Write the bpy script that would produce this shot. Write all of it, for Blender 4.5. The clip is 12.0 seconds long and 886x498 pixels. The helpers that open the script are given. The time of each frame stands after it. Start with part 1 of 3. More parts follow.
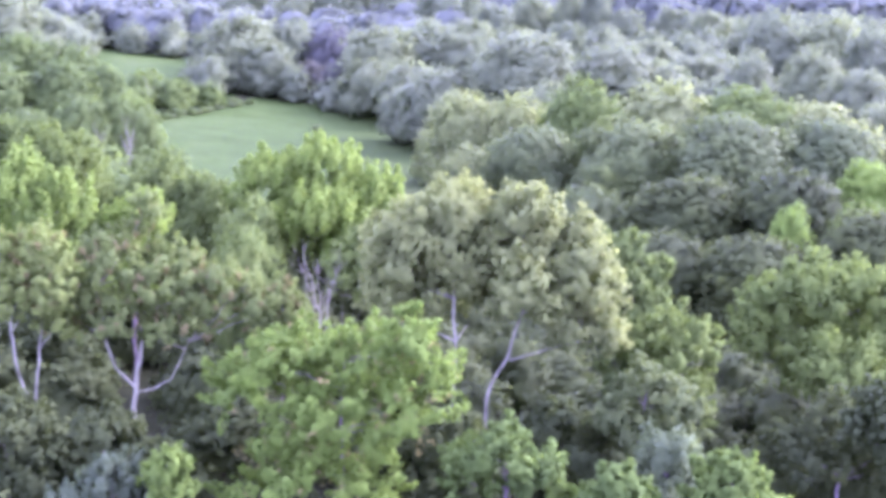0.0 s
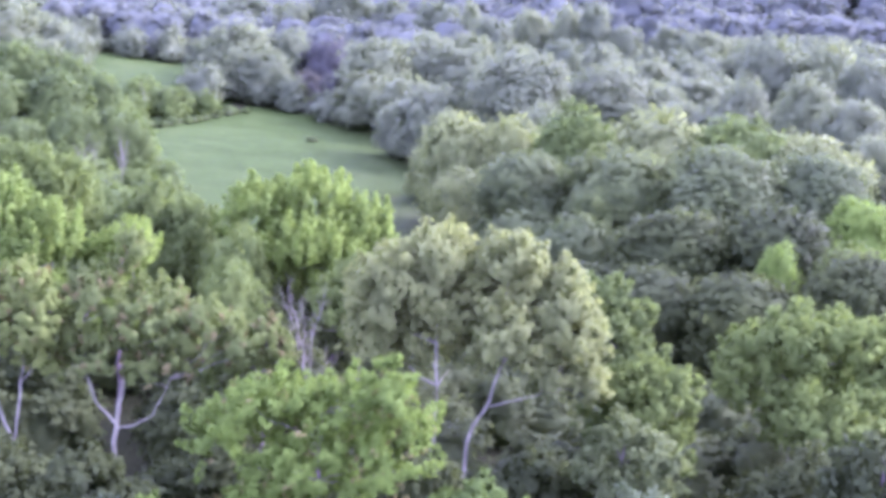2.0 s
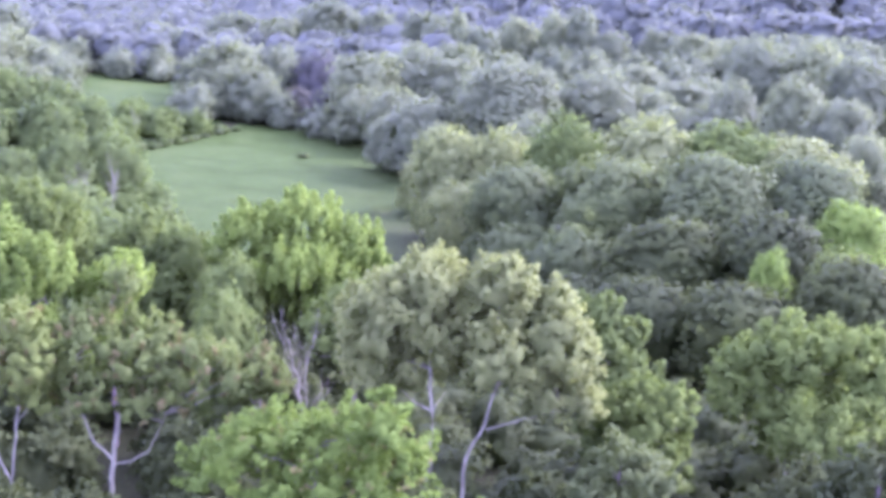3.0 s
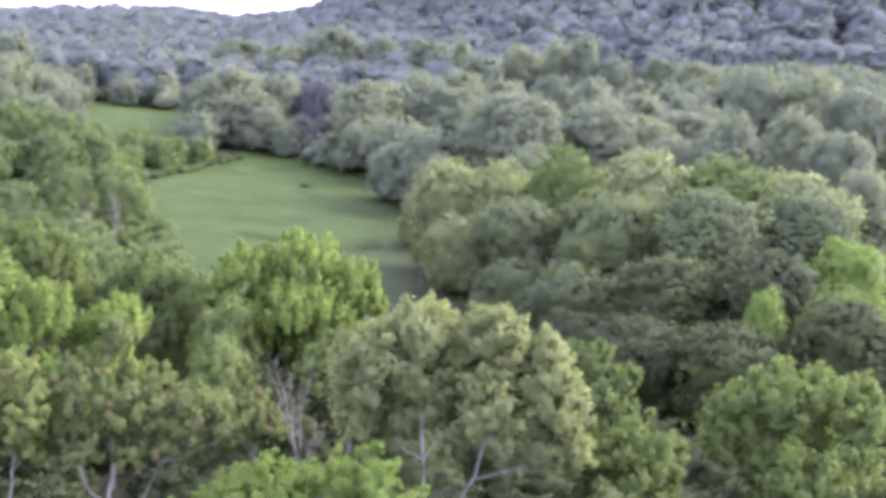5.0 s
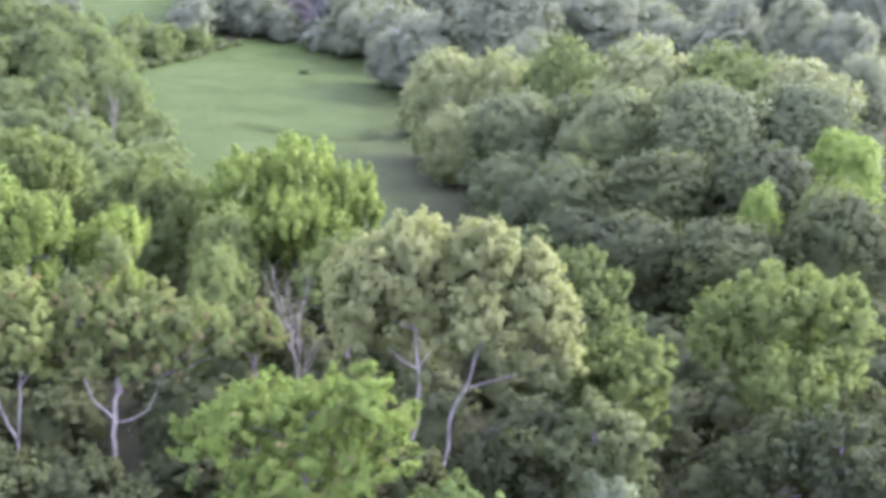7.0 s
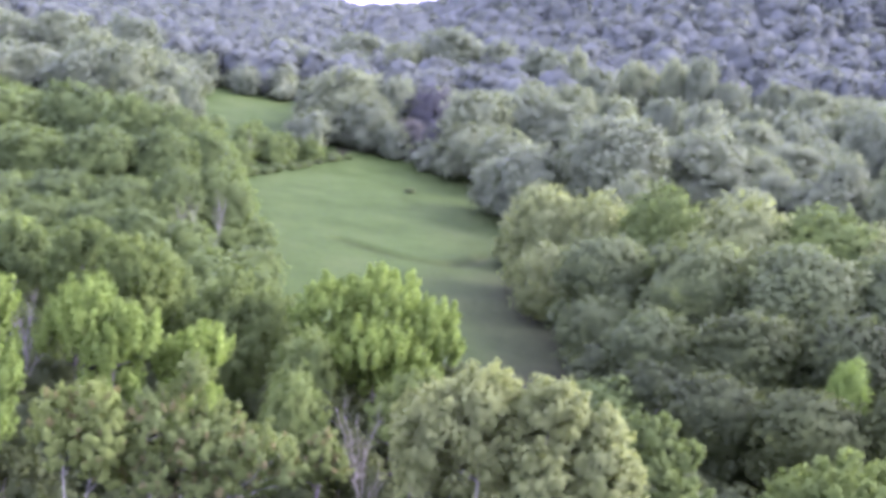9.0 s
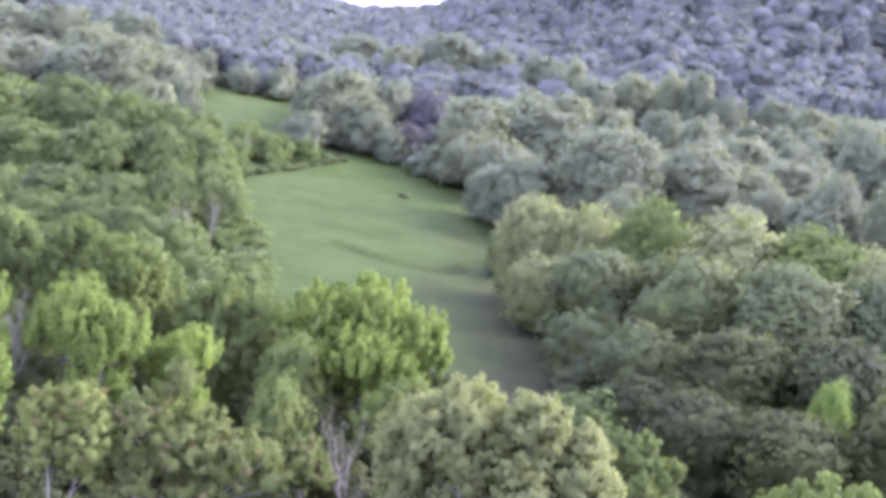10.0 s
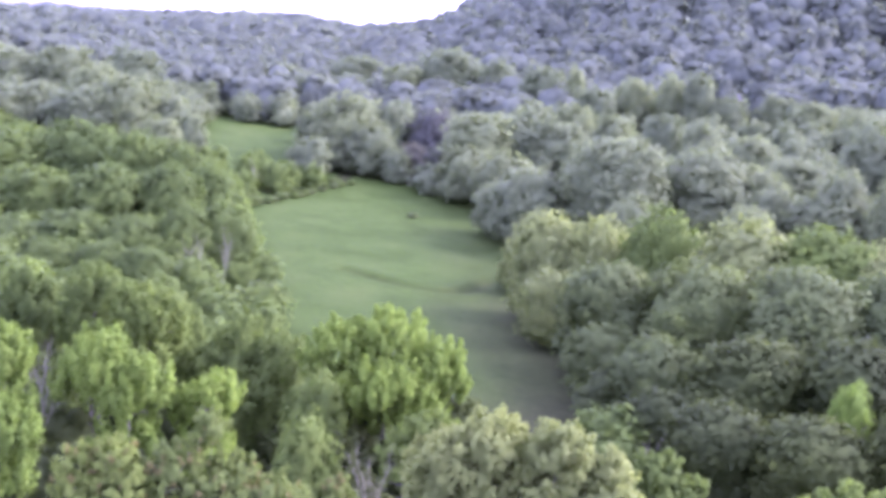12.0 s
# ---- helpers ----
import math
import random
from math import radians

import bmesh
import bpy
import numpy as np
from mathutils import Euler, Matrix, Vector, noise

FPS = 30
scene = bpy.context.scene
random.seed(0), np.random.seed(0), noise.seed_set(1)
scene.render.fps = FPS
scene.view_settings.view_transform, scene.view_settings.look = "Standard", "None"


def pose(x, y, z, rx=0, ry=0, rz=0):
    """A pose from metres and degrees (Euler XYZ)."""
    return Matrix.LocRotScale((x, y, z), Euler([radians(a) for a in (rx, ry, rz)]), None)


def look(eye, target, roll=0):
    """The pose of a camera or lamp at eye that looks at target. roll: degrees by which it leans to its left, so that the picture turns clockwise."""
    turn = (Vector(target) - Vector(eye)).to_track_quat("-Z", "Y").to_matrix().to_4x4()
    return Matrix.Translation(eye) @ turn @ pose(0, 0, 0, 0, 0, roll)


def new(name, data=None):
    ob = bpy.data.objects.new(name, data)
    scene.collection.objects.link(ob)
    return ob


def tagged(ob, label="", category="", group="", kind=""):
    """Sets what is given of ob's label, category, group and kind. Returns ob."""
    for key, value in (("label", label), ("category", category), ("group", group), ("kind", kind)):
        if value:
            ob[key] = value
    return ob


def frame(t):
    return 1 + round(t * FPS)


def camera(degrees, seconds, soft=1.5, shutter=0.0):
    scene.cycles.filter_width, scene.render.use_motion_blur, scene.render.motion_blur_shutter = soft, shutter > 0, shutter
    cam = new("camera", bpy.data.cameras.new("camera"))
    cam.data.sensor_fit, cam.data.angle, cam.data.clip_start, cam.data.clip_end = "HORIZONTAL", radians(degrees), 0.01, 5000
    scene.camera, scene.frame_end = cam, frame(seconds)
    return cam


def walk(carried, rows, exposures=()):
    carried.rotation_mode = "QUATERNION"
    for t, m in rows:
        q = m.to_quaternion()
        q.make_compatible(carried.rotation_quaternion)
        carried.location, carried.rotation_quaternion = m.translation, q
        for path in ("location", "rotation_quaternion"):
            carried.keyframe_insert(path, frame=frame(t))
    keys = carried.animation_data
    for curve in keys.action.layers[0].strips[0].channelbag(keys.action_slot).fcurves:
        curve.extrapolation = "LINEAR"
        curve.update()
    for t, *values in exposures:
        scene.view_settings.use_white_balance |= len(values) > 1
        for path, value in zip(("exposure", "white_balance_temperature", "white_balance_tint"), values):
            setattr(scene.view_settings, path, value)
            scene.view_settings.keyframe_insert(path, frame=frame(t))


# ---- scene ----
# ---------------------------------------------------------------- camera
cam = camera(43.7, 12.0, soft=4.4)
PATH = [
    (0, 4.188, 0.200, 28.257, 78.007, -1.306, 2.836),
    (0.5, 4.338, 0.408, 28.837, 78.048, -1.572, 3.200),
    (1, 4.385, 0.451, 29.330, 78.206, -1.471, 2.756),
    (1.5, 4.539, 0.544, 29.886, 78.262, -1.124, 3.059),
    (2, 4.675, 0.527, 30.501, 78.265, -2.849, 2.884),
    (2.5, 4.848, 0.544, 31.020, 78.096, -1.234, 3.076),
    (3, 4.986, 0.559, 31.581, 78.637, -0.978, 2.299),
    (3.2, 5.022, 0.798, 32.194, 79.042, -1.093, 2.374),
    (4.8, 5.531, 0.273, 33.397, 79.370, -1.066, 2.573),
    (5, 5.776, 0.138, 33.437, 79.711, -1.000, 2.598),
    (5.5, 5.899, -0.163, 33.630, 77.634, -0.955, 2.328),
    (6, 6.141, -0.184, 34.659, 73.325, -0.574, 3.250),
    (6.5, 6.299, -0.254, 35.082, 73.844, -0.206, 2.761),
    (7, 6.546, -0.076, 35.731, 73.291, -0.126, 2.670),
    (7.5, 6.215, -0.052, 36.244, 78.832, -0.724, 4.253),
    (7.7, 6.883, -0.029, 36.438, 79.545, -0.890, 9.039),
    (9.3, 7.681, -0.242, 38.137, 78.974, -5.376, 8.755),
    (9.5, 7.770, -0.441, 38.244, 79.036, -5.891, 8.872),
    (10, 7.787, -0.585, 38.662, 79.205, -6.478, 8.908),
    (10.5, 7.778, -0.829, 39.061, 79.472, -6.608, 8.969),
    (11, 7.706, -1.167, 39.565, 79.680, -2.497, 8.987),
    (11.5, 7.618, -1.423, 40.027, 79.924, -2.634, 8.966),
    (12, 7.591, -1.679, 40.405, 79.781, -2.946, 8.775),
]
LOOKS = [
    (0.0, 3.94, 4715, 77),
    (0.5, 3.78, 4715, 77),
    (1.0, 3.74, 4715, 77),
    (3.2, 3.72, 4715, 77),
    (4.8, 3.30, 4965, 63),
    (5.7, 3.32, 4985, 62),
    (6.0, 3.54, 4935, 65),
    (7.0, 3.60, 4935, 65),
    (7.7, 3.54, 4935, 66),
    (9.5, 3.45, 4935, 69),
    (12.0, 3.49, 4905, 70),
]
walk(cam, [(t, pose(x, y, z, rx, ry, rz)) for t, x, y, z, rx, ry, rz in PATH], LOOKS)

# ---------------------------------------------------------------- sky and sun
SUN_HEIGHT, SUN_SIDE = 34.0, 72.0   # degrees above the horizon, degrees to the right of the valley's line
world = bpy.data.worlds.new("sky")
scene.world = world
world.use_nodes = True
wn = world.node_tree
sky = wn.nodes.new("ShaderNodeTexSky")
sky.sky_type = "NISHITA"
sky.sun_disc = False
sky.sun_elevation = radians(SUN_HEIGHT)
sky.sun_rotation = radians(SUN_SIDE)
sky.air_density, sky.dust_density, sky.ozone_density = 1.0, 4.0, 1.5
wn.nodes["Background"].inputs["Strength"].default_value = 0.15
cloud = wn.nodes.new("ShaderNodeMix")   # thin high cloud whitens the whole sky
cloud.data_type = "RGBA"
cloud.inputs[0].default_value = 0.7
cloud.inputs[7].default_value = (4.1, 3.75, 4.6, 1)
wn.links.new(sky.outputs["Color"], cloud.inputs[6])
wn.links.new(cloud.outputs[2], wn.nodes["Background"].inputs["Color"])
sun = new("sun", bpy.data.lights.new("sun", "SUN"))
sun.data.energy, sun.data.angle, sun.data.color = 0.85, radians(28), (1.0, 0.90, 0.66)
a, b = radians(SUN_SIDE), radians(SUN_HEIGHT)
sun.matrix_world = look((0, 0, 200), (-200 * math.sin(a) * math.cos(b), -200 * math.cos(a) * math.cos(b), 200 - 200 * math.sin(b)))


# ---------------------------------------------------------------- materials
def material(name):
    m = bpy.data.materials.new(name)
    m.use_nodes = True
    return m, m.node_tree, m.node_tree.nodes["Principled BSDF"]


def ramp(nt, fac, stops):
    n = nt.nodes.new("ShaderNodeValToRGB")
    while len(n.color_ramp.elements) < len(stops):
        n.color_ramp.elements.new(0.5)
    for e, (at, c) in zip(n.color_ramp.elements, stops):
        e.position, e.color = at, (*c, 1)
    nt.links.new(fac, n.inputs["Fac"])
    return n.outputs["Color"]


def noise_at(nt, scale, detail=4.0, rough=0.55, stretch=None):
    co = nt.nodes.new("ShaderNodeNewGeometry").outputs["Position"]
    if stretch:
        mp = nt.nodes.new("ShaderNodeMapping")
        mp.inputs["Scale"].default_value = stretch
        nt.links.new(co, mp.inputs["Vector"])
        co = mp.outputs["Vector"]
    n = nt.nodes.new("ShaderNodeTexNoise")
    n.inputs["Scale"].default_value, n.inputs["Detail"].default_value, n.inputs["Roughness"].default_value = scale, detail, rough
    nt.links.new(co, n.inputs["Vector"])
    return n.outputs["Fac"]


def mix(nt, fac, one, two, how="MIX"):
    n = nt.nodes.new("ShaderNodeMix")
    n.data_type, n.blend_type = "RGBA", how
    for value, slot in ((fac, n.inputs[0]), (one, n.inputs[6]), (two, n.inputs[7])):
        if isinstance(value, (int, float)):
            slot.default_value = value
        elif isinstance(value, tuple):
            slot.default_value = (*value, 1)
        else:
            nt.links.new(value, slot)
    return n.outputs[2]


def leaf_material(name, dark, mid, light, glow=0.5, rough=0.7, gloss=0.06):
    """Leaves that pass some light: colour differs leaf by leaf, bough by bough and tree by tree."""
    m, nt, p = material(name)
    isle = nt.nodes.new("ShaderNodeNewGeometry").outputs["Random Per Island"]
    own = nt.nodes.new("ShaderNodeObjectInfo").outputs["Random"]
    leaf = ramp(nt, isle, [(0.0, tuple((a + 2 * b) / 3 for a, b in zip(dark, mid))), (0.5, mid), (1.0, tuple((a + 2 * b) / 3 for a, b in zip(light, mid)))])
    bough = ramp(nt, noise_at(nt, 0.45, 3), [(0.3, (0.86, 0.87, 0.90)), (0.7, (1.14, 1.12, 1.05))])
    tree = ramp(nt, own, [(0.0, (0.86, 0.88, 0.92)), (0.5, (1.0, 1.0, 1.0)), (1.0, (1.10, 1.10, 0.98))])
    colour = mix(nt, 1.0, mix(nt, 1.0, leaf, bough, "MULTIPLY"), tree, "MULTIPLY")
    nt.links.new(colour, p.inputs["Base Color"])
    p.inputs["Roughness"].default_value = rough
    p.inputs["Specular IOR Level"].default_value = gloss
    t = nt.nodes.new("ShaderNodeBsdfTranslucent")
    nt.links.new(mix(nt, 1.0, colour, (1.12, 1.15, 0.82), "MULTIPLY"), t.inputs["Color"])
    s = nt.nodes.new("ShaderNodeMixShader")
    s.inputs["Fac"].default_value = glow
    nt.links.new(p.outputs["BSDF"], s.inputs[1])
    nt.links.new(t.outputs["BSDF"], s.inputs[2])
    nt.links.new(s.outputs["Shader"], nt.nodes["Material Output"].inputs["Surface"])
    return m


LEAF = {
    "yellow": leaf_material("leaf_yellow_green", (0.107, 0.167, 0.024), (0.151, 0.230, 0.031), (0.217, 0.304, 0.049)),
    "lime": leaf_material("leaf_lime_green", (0.086, 0.148, 0.016), (0.127, 0.202, 0.026), (0.174, 0.253, 0.036)),
    "green": leaf_material("leaf_green", (0.074, 0.113, 0.024), (0.110, 0.161, 0.030), (0.159, 0.211, 0.044)),
    "wood": leaf_material("leaf_woodland_green", (0.061, 0.094, 0.023), (0.088, 0.132, 0.027), (0.129, 0.172, 0.040)),
    # deep green brightened: the lit, hazier back row is put into the colour
    "soft": leaf_material("leaf_deep_green_lit", (0.108, 0.144, 0.040), (0.159, 0.204, 0.056), (0.229, 0.273, 0.078)),
    "turned": leaf_material("leaf_yellow_brown", (0.132, 0.131, 0.039), (0.167, 0.165, 0.047), (0.220, 0.216, 0.068)),
    "bright": leaf_material("leaf_bright_green", (0.074, 0.119, 0.019), (0.106, 0.167, 0.027), (0.152, 0.218, 0.042)),
    "fresh": leaf_material("leaf_fresh_green", (0.082, 0.126, 0.022), (0.120, 0.177, 0.031), (0.171, 0.231, 0.041)),
    "pale": leaf_material("leaf_pale_green", (0.109, 0.153, 0.031), (0.158, 0.215, 0.042), (0.216, 0.279, 0.059)),
    "silver": leaf_material("leaf_silver_green", (0.133, 0.177, 0.044), (0.191, 0.238, 0.059), (0.255, 0.305, 0.080)),
    "grey": leaf_material("leaf_grey_green", (0.069, 0.099, 0.041), (0.100, 0.139, 0.057), (0.134, 0.182, 0.079)),
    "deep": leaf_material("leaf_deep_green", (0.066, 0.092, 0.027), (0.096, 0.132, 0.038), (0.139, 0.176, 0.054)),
    # green darkened for foliage under other trees, with the shade in its colour
    "shade": leaf_material("leaf_shade_darkened_green", (0.043, 0.059, 0.019), (0.060, 0.083, 0.022), (0.087, 0.111, 0.033)),
    # paler and greyer than the near leaves: distance haze put into the colour
    "hazed_olive": leaf_material("leaf_hazed_olive_green", (0.100, 0.130, 0.052), (0.135, 0.173, 0.069), (0.174, 0.216, 0.089)),
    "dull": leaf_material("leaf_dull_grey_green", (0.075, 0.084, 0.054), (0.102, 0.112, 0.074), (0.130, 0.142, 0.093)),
    # base colour pulled towards grey, so the far woods carry painted haze
    "far": leaf_material("leaf_of_the_hazed_far_woods", (0.095, 0.117, 0.070), (0.110, 0.136, 0.081), (0.130, 0.158, 0.094), glow=0.5, gloss=0.03),
}


def bark_material(name, dark, light, scale=3.0):
    m, nt, p = material(name)
    n = noise_at(nt, scale, 5, 0.6, (1, 1, 0.35))
    nt.links.new(ramp(nt, n, [(0.35, dark), (0.62, light)]), p.inputs["Base Color"])
    p.inputs["Roughness"].default_value = 0.85
    bump = nt.nodes.new("ShaderNodeBump")
    bump.inputs["Distance"].default_value = 0.03
    nt.links.new(noise_at(nt, 14, 5, 0.6, (1, 1, 0.25)), bump.inputs["Height"])
    nt.links.new(bump.outputs["Normal"], p.inputs["Normal"])
    return m


BARK = {
    "pale": bark_material("bark_mottled_pale", (0.09, 0.095, 0.045), (0.24, 0.25, 0.135)),
    "brown": bark_material("bark_grey_brown", (0.085, 0.075, 0.055), (0.19, 0.17, 0.13)),
    "dead": bark_material("bark_dead_grey", (0.10, 0.105, 0.05), (0.21, 0.215, 0.12)),
}


# ---------------------------------------------------------------- the lie of the land
def valley_line(y):
    """Where the lowest line of the valley runs."""
    return np.interp(y, [0, 60, 110, 185, 250, 320, 450, 900, 2000], [30, 26, 10, -8, -22, -48, -100, -200, -300])


def land(x, y):
    """Height of the ground."""
    base = np.interp(y, [-500, 0, 60, 120, 185, 250, 330, 450, 600, 900, 1500, 4000], [-2, -2, -1.5, -1, 0.3, 2, 8.5, 15, 22, 39, 40, 20])
    d = x - valley_line(y)
    left, right = np.maximum(0, -d - 2), np.maximum(0, d - 6)
    z = base + 0.085 * np.minimum(left, 60) + np.interp(y, [0, 150, 300, 500, 800], [0.03, 0.12, 0.16, 0.05, -0.02]) * np.maximum(0, np.minimum(left, 260) - 60)
    z = z + np.interp(y, [0, 150, 300], [0.04, 0.10, 0.085]) * np.minimum(right, 130)
    return z + np.interp(y, [400, 620], [0, 1]) * 0.40 * np.maximum(0, np.minimum(right, 420) - 42)


def meadow_edges(y):
    """Left and right edge of the near meadow at y."""
    left = np.interp(y, [96, 120, 138, 159, 174, 207, 232, 262, 272], [-12, -24, -33, -40, -48, -61, -64, -56, -45])
    right = np.interp(y, [96, 120, 132, 157, 192, 227, 262, 272], [4, 5, 8, 3, -5, -15, -21, -38])
    return left, right


def far_field_edges(y):
    left = np.interp(y, [262, 283, 316, 345], [-92, -101, -112, -118])
    right = np.interp(y, [262, 283, 316, 345], [-70, -76, -83, -90])
    return left, right


def open_land(x, y, margin=0.0):
    """True on the two fields, drawn in by margin."""
    a, b = meadow_edges(y)
    c, d = far_field_edges(y)
    near = (y > 100 + margin) & (y < 270 - margin) & (x > a + margin) & (x < b - margin)
    far = (y > 264 + margin) & (y < 344 - margin) & (x > c + margin) & (x < d - margin)
    return near | far


DITCH = [(-36, 181), (-31, 178.4), (-26, 176.2), (-20, 175), (-15.8, 176.6), (-12.7, 182), (-11.5, 190)]


def ditch_distance(x, y):
    best = np.full(np.shape(x), 1e9)
    for (x0, y0), (x1, y1) in zip(DITCH, DITCH[1:]):
        u = np.clip(((x - x0) * (x1 - x0) + (y - y0) * (y1 - y0)) / ((x1 - x0) ** 2 + (y1 - y0) ** 2), 0, 1)
        best = np.minimum(best, np.hypot(x - x0 - u * (x1 - x0), y - y0 - u * (y1 - y0)))
    return best


def mesh_from(name, verts, faces):
    me = bpy.data.meshes.new(name)
    me.from_pydata(verts if isinstance(verts, list) else verts.tolist(), [], faces if isinstance(faces, list) else faces.tolist())
    me.update()
    return me


def build_ground():
    xs = np.concatenate([np.linspace(-3000, -400, 14), np.arange(-360, -100, 12), np.arange(-100, 40, 1.25), np.arange(40, 300, 12), np.linspace(320, 3000, 14)])
    ys = np.concatenate([np.linspace(-800, 0, 8), np.arange(12, 96, 6), np.arange(98, 300, 1.25), np.arange(302, 480, 6), np.arange(490, 1000, 25), np.linspace(1050, 4200, 16)])
    X, Y = np.meshgrid(xs, ys)
    Z = land(X, Y)
    d = ditch_distance(X, Y)
    Z = Z - 1.0 * np.exp(-(d / 1.3) ** 2) + 0.25 * np.exp(-((d - 2.4) / 1.0) ** 2)
    wob = np.sin(X * 0.31 + 1.3) * np.sin(Y * 0.23) * 0.10 + np.sin(X * 0.11) * np.sin(Y * 0.083 + 2) * 0.12
    Z = Z + wob * (np.abs(X) < 300)
    n, k = X.shape
    verts = np.stack([X.ravel(), Y.ravel(), Z.ravel()], 1)
    i = (np.arange(n - 1)[:, None] * k + np.arange(k - 1)[None]).ravel()
    me = mesh_from("ground", verts, np.stack([i, i + 1, i + k + 1, i + k], 1))
    m, nt, p = material("grass_and_woodland_floor")
    grass = ramp(nt, noise_at(nt, 0.12, 6, 0.6), [(0.30, (0.029, 0.048, 0.007)), (0.5, (0.036, 0.060, 0.010)), (0.72, (0.046, 0.068, 0.013))])
    fine = ramp(nt, noise_at(nt, 2.2, 5, 0.7), [(0.3, (0.75, 0.78, 0.75)), (0.7, (1.2, 1.18, 1.1))])
    grass = mix(nt, 1.0, grass, fine, "MULTIPLY")
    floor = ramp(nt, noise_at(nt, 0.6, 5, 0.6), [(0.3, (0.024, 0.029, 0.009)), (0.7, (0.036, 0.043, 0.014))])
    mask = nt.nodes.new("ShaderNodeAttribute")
    mask.attribute_name = "grass_cover_and_shade"
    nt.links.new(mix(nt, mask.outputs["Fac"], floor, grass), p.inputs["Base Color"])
    p.inputs["Roughness"].default_value, p.inputs["Specular IOR Level"].default_value = 0.95, 0.03
    bump = nt.nodes.new("ShaderNodeBump")
    bump.inputs["Distance"].default_value = 0.25
    nt.links.new(noise_at(nt, 1.6, 6, 0.7), bump.inputs["Height"])
    nt.links.new(bump.outputs["Normal"], p.inputs["Normal"])
    me.materials.append(m)
    # grass on the fields; brown soil below the wood doubles as its painted shadow
    a, b = meadow_edges(Y)
    cover = open_land(X, Y, -13.0).astype(float)
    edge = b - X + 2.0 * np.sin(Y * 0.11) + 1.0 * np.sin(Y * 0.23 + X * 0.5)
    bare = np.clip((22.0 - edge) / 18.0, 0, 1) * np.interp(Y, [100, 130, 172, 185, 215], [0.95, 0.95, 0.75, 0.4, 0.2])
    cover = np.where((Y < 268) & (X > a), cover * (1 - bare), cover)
    cover = cover * (1 - 0.6 * np.exp(-(d / 1.3) ** 2))
    at = me.attributes.new("grass_cover_and_shade", "FLOAT", "POINT")
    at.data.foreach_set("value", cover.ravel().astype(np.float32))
    for poly in me.polygons:
        poly.use_smooth = True
    return tagged(new("ground", me), "valley ground of green meadow grass and dark woodland soil, shade painted below the wood", "ground", kind="structure")


build_ground()


# ---------------------------------------------------------------- trees
def tube(points, radii, sides=7):
    """A tapered, bent tube as vertices and faces."""
    verts, faces = [], []
    for k, (p, r) in enumerate(zip(points, radii)):
        ahead = Vector(points[min(k + 1, len(points) - 1)]) - Vector(points[max(k - 1, 0)])
        q = ahead.to_track_quat("Z", "Y")
        for s in range(sides):
            w = 2 * math.pi * s / sides
            verts.append(tuple(Vector(p) + q @ Vector((math.cos(w) * r, math.sin(w) * r, 0))))
    for k in range(len(points) - 1):
        for s in range(sides):
            n = (s + 1) % sides
            faces.append((k * sides + s, k * sides + n, (k + 1) * sides + n, (k + 1) * sides + s))
    faces.append(tuple(range((len(points) - 1) * sides, len(points) * sides)))
    return verts, faces


def bough(start, end, r0, r1, rng, steps=6, sag=0.12):
    """Points and radii of a bent bough from start to end."""
    a, b = np.array(start, float), np.array(end, float)
    reach = np.linalg.norm(b - a)
    mid = (a + b) / 2 + np.array([rng.normal() * 0.06, rng.normal() * 0.06, -sag * 0.5]) * reach
    pts, rad = [], []
    for k in range(steps + 1):
        u = k / steps
        p = (1 - u) ** 2 * a + 2 * u * (1 - u) * mid + u * u * b
        if 0 < k < steps:
            p = p + rng.normal(size=3) * reach * 0.014
        pts.append(tuple(p))
        rad.append(r0 + (r1 - r0) * u ** 0.8)
    return pts, rad


def sphere_ways(n, rng):
    v = rng.normal(size=(n, 3))
    return v / np.linalg.norm(v, axis=1)[:, None]


def ball(rings=4, sides=7):
    """Vertices and triangles of a small ball."""
    v = [(0, 0, 1)] + [(math.sin(math.pi * i / rings) * math.cos(6.2832 * j / sides), math.sin(math.pi * i / rings) * math.sin(6.2832 * j / sides), math.cos(math.pi * i / rings)) for i in range(1, rings) for j in range(sides)] + [(0, 0, -1)]
    f = [(0, 1 + j, 1 + (j + 1) % sides) for j in range(sides)]
    for i in range(rings - 2):
        for j in range(sides):
            p, q = 1 + i * sides + j, 1 + i * sides + (j + 1) % sides
            f += [(p, p + sides, q + sides), (p, q + sides, q)]
    end = len(v) - 1
    return np.array(v), np.array(f + [(end, end - sides + (j + 1) % sides, end - sides + j) for j in range(sides)])


def sprays_of(heads, n, rng, inner=0.2, foot=-0.45):
    """Where the leafy sprays of a crown sit: places, and the way out of the crown there. heads: rows of centre and radii, which grow into one another."""
    H = np.asarray(heads, float)
    area = (H[:, 3] * H[:, 4] * H[:, 5]) ** (2 / 3)
    k = rng.choice(len(H), 5 * n, p=area / area.sum())
    way = sphere_ways(5 * n, rng)
    way[:, 2] = np.where(way[:, 2] < foot, -way[:, 2], way[:, 2])
    deep = rng.random(5 * n) < inner
    s = np.where(deep, rng.uniform(0.4, 0.8, 5 * n), rng.uniform(0.82, 1.0, 5 * n))
    at = H[k, :3] + way * H[k, 3:] * s[:, None]
    near = np.min(np.linalg.norm((at[:, None] - H[None, :, :3]) / H[None, :, 3:], axis=2), axis=1)
    good = np.flatnonzero(deep | (near > 0.74))[:n]
    out = way[good] / H[k[good], 3:]
    return at[good], out / np.linalg.norm(out, axis=1)[:, None]


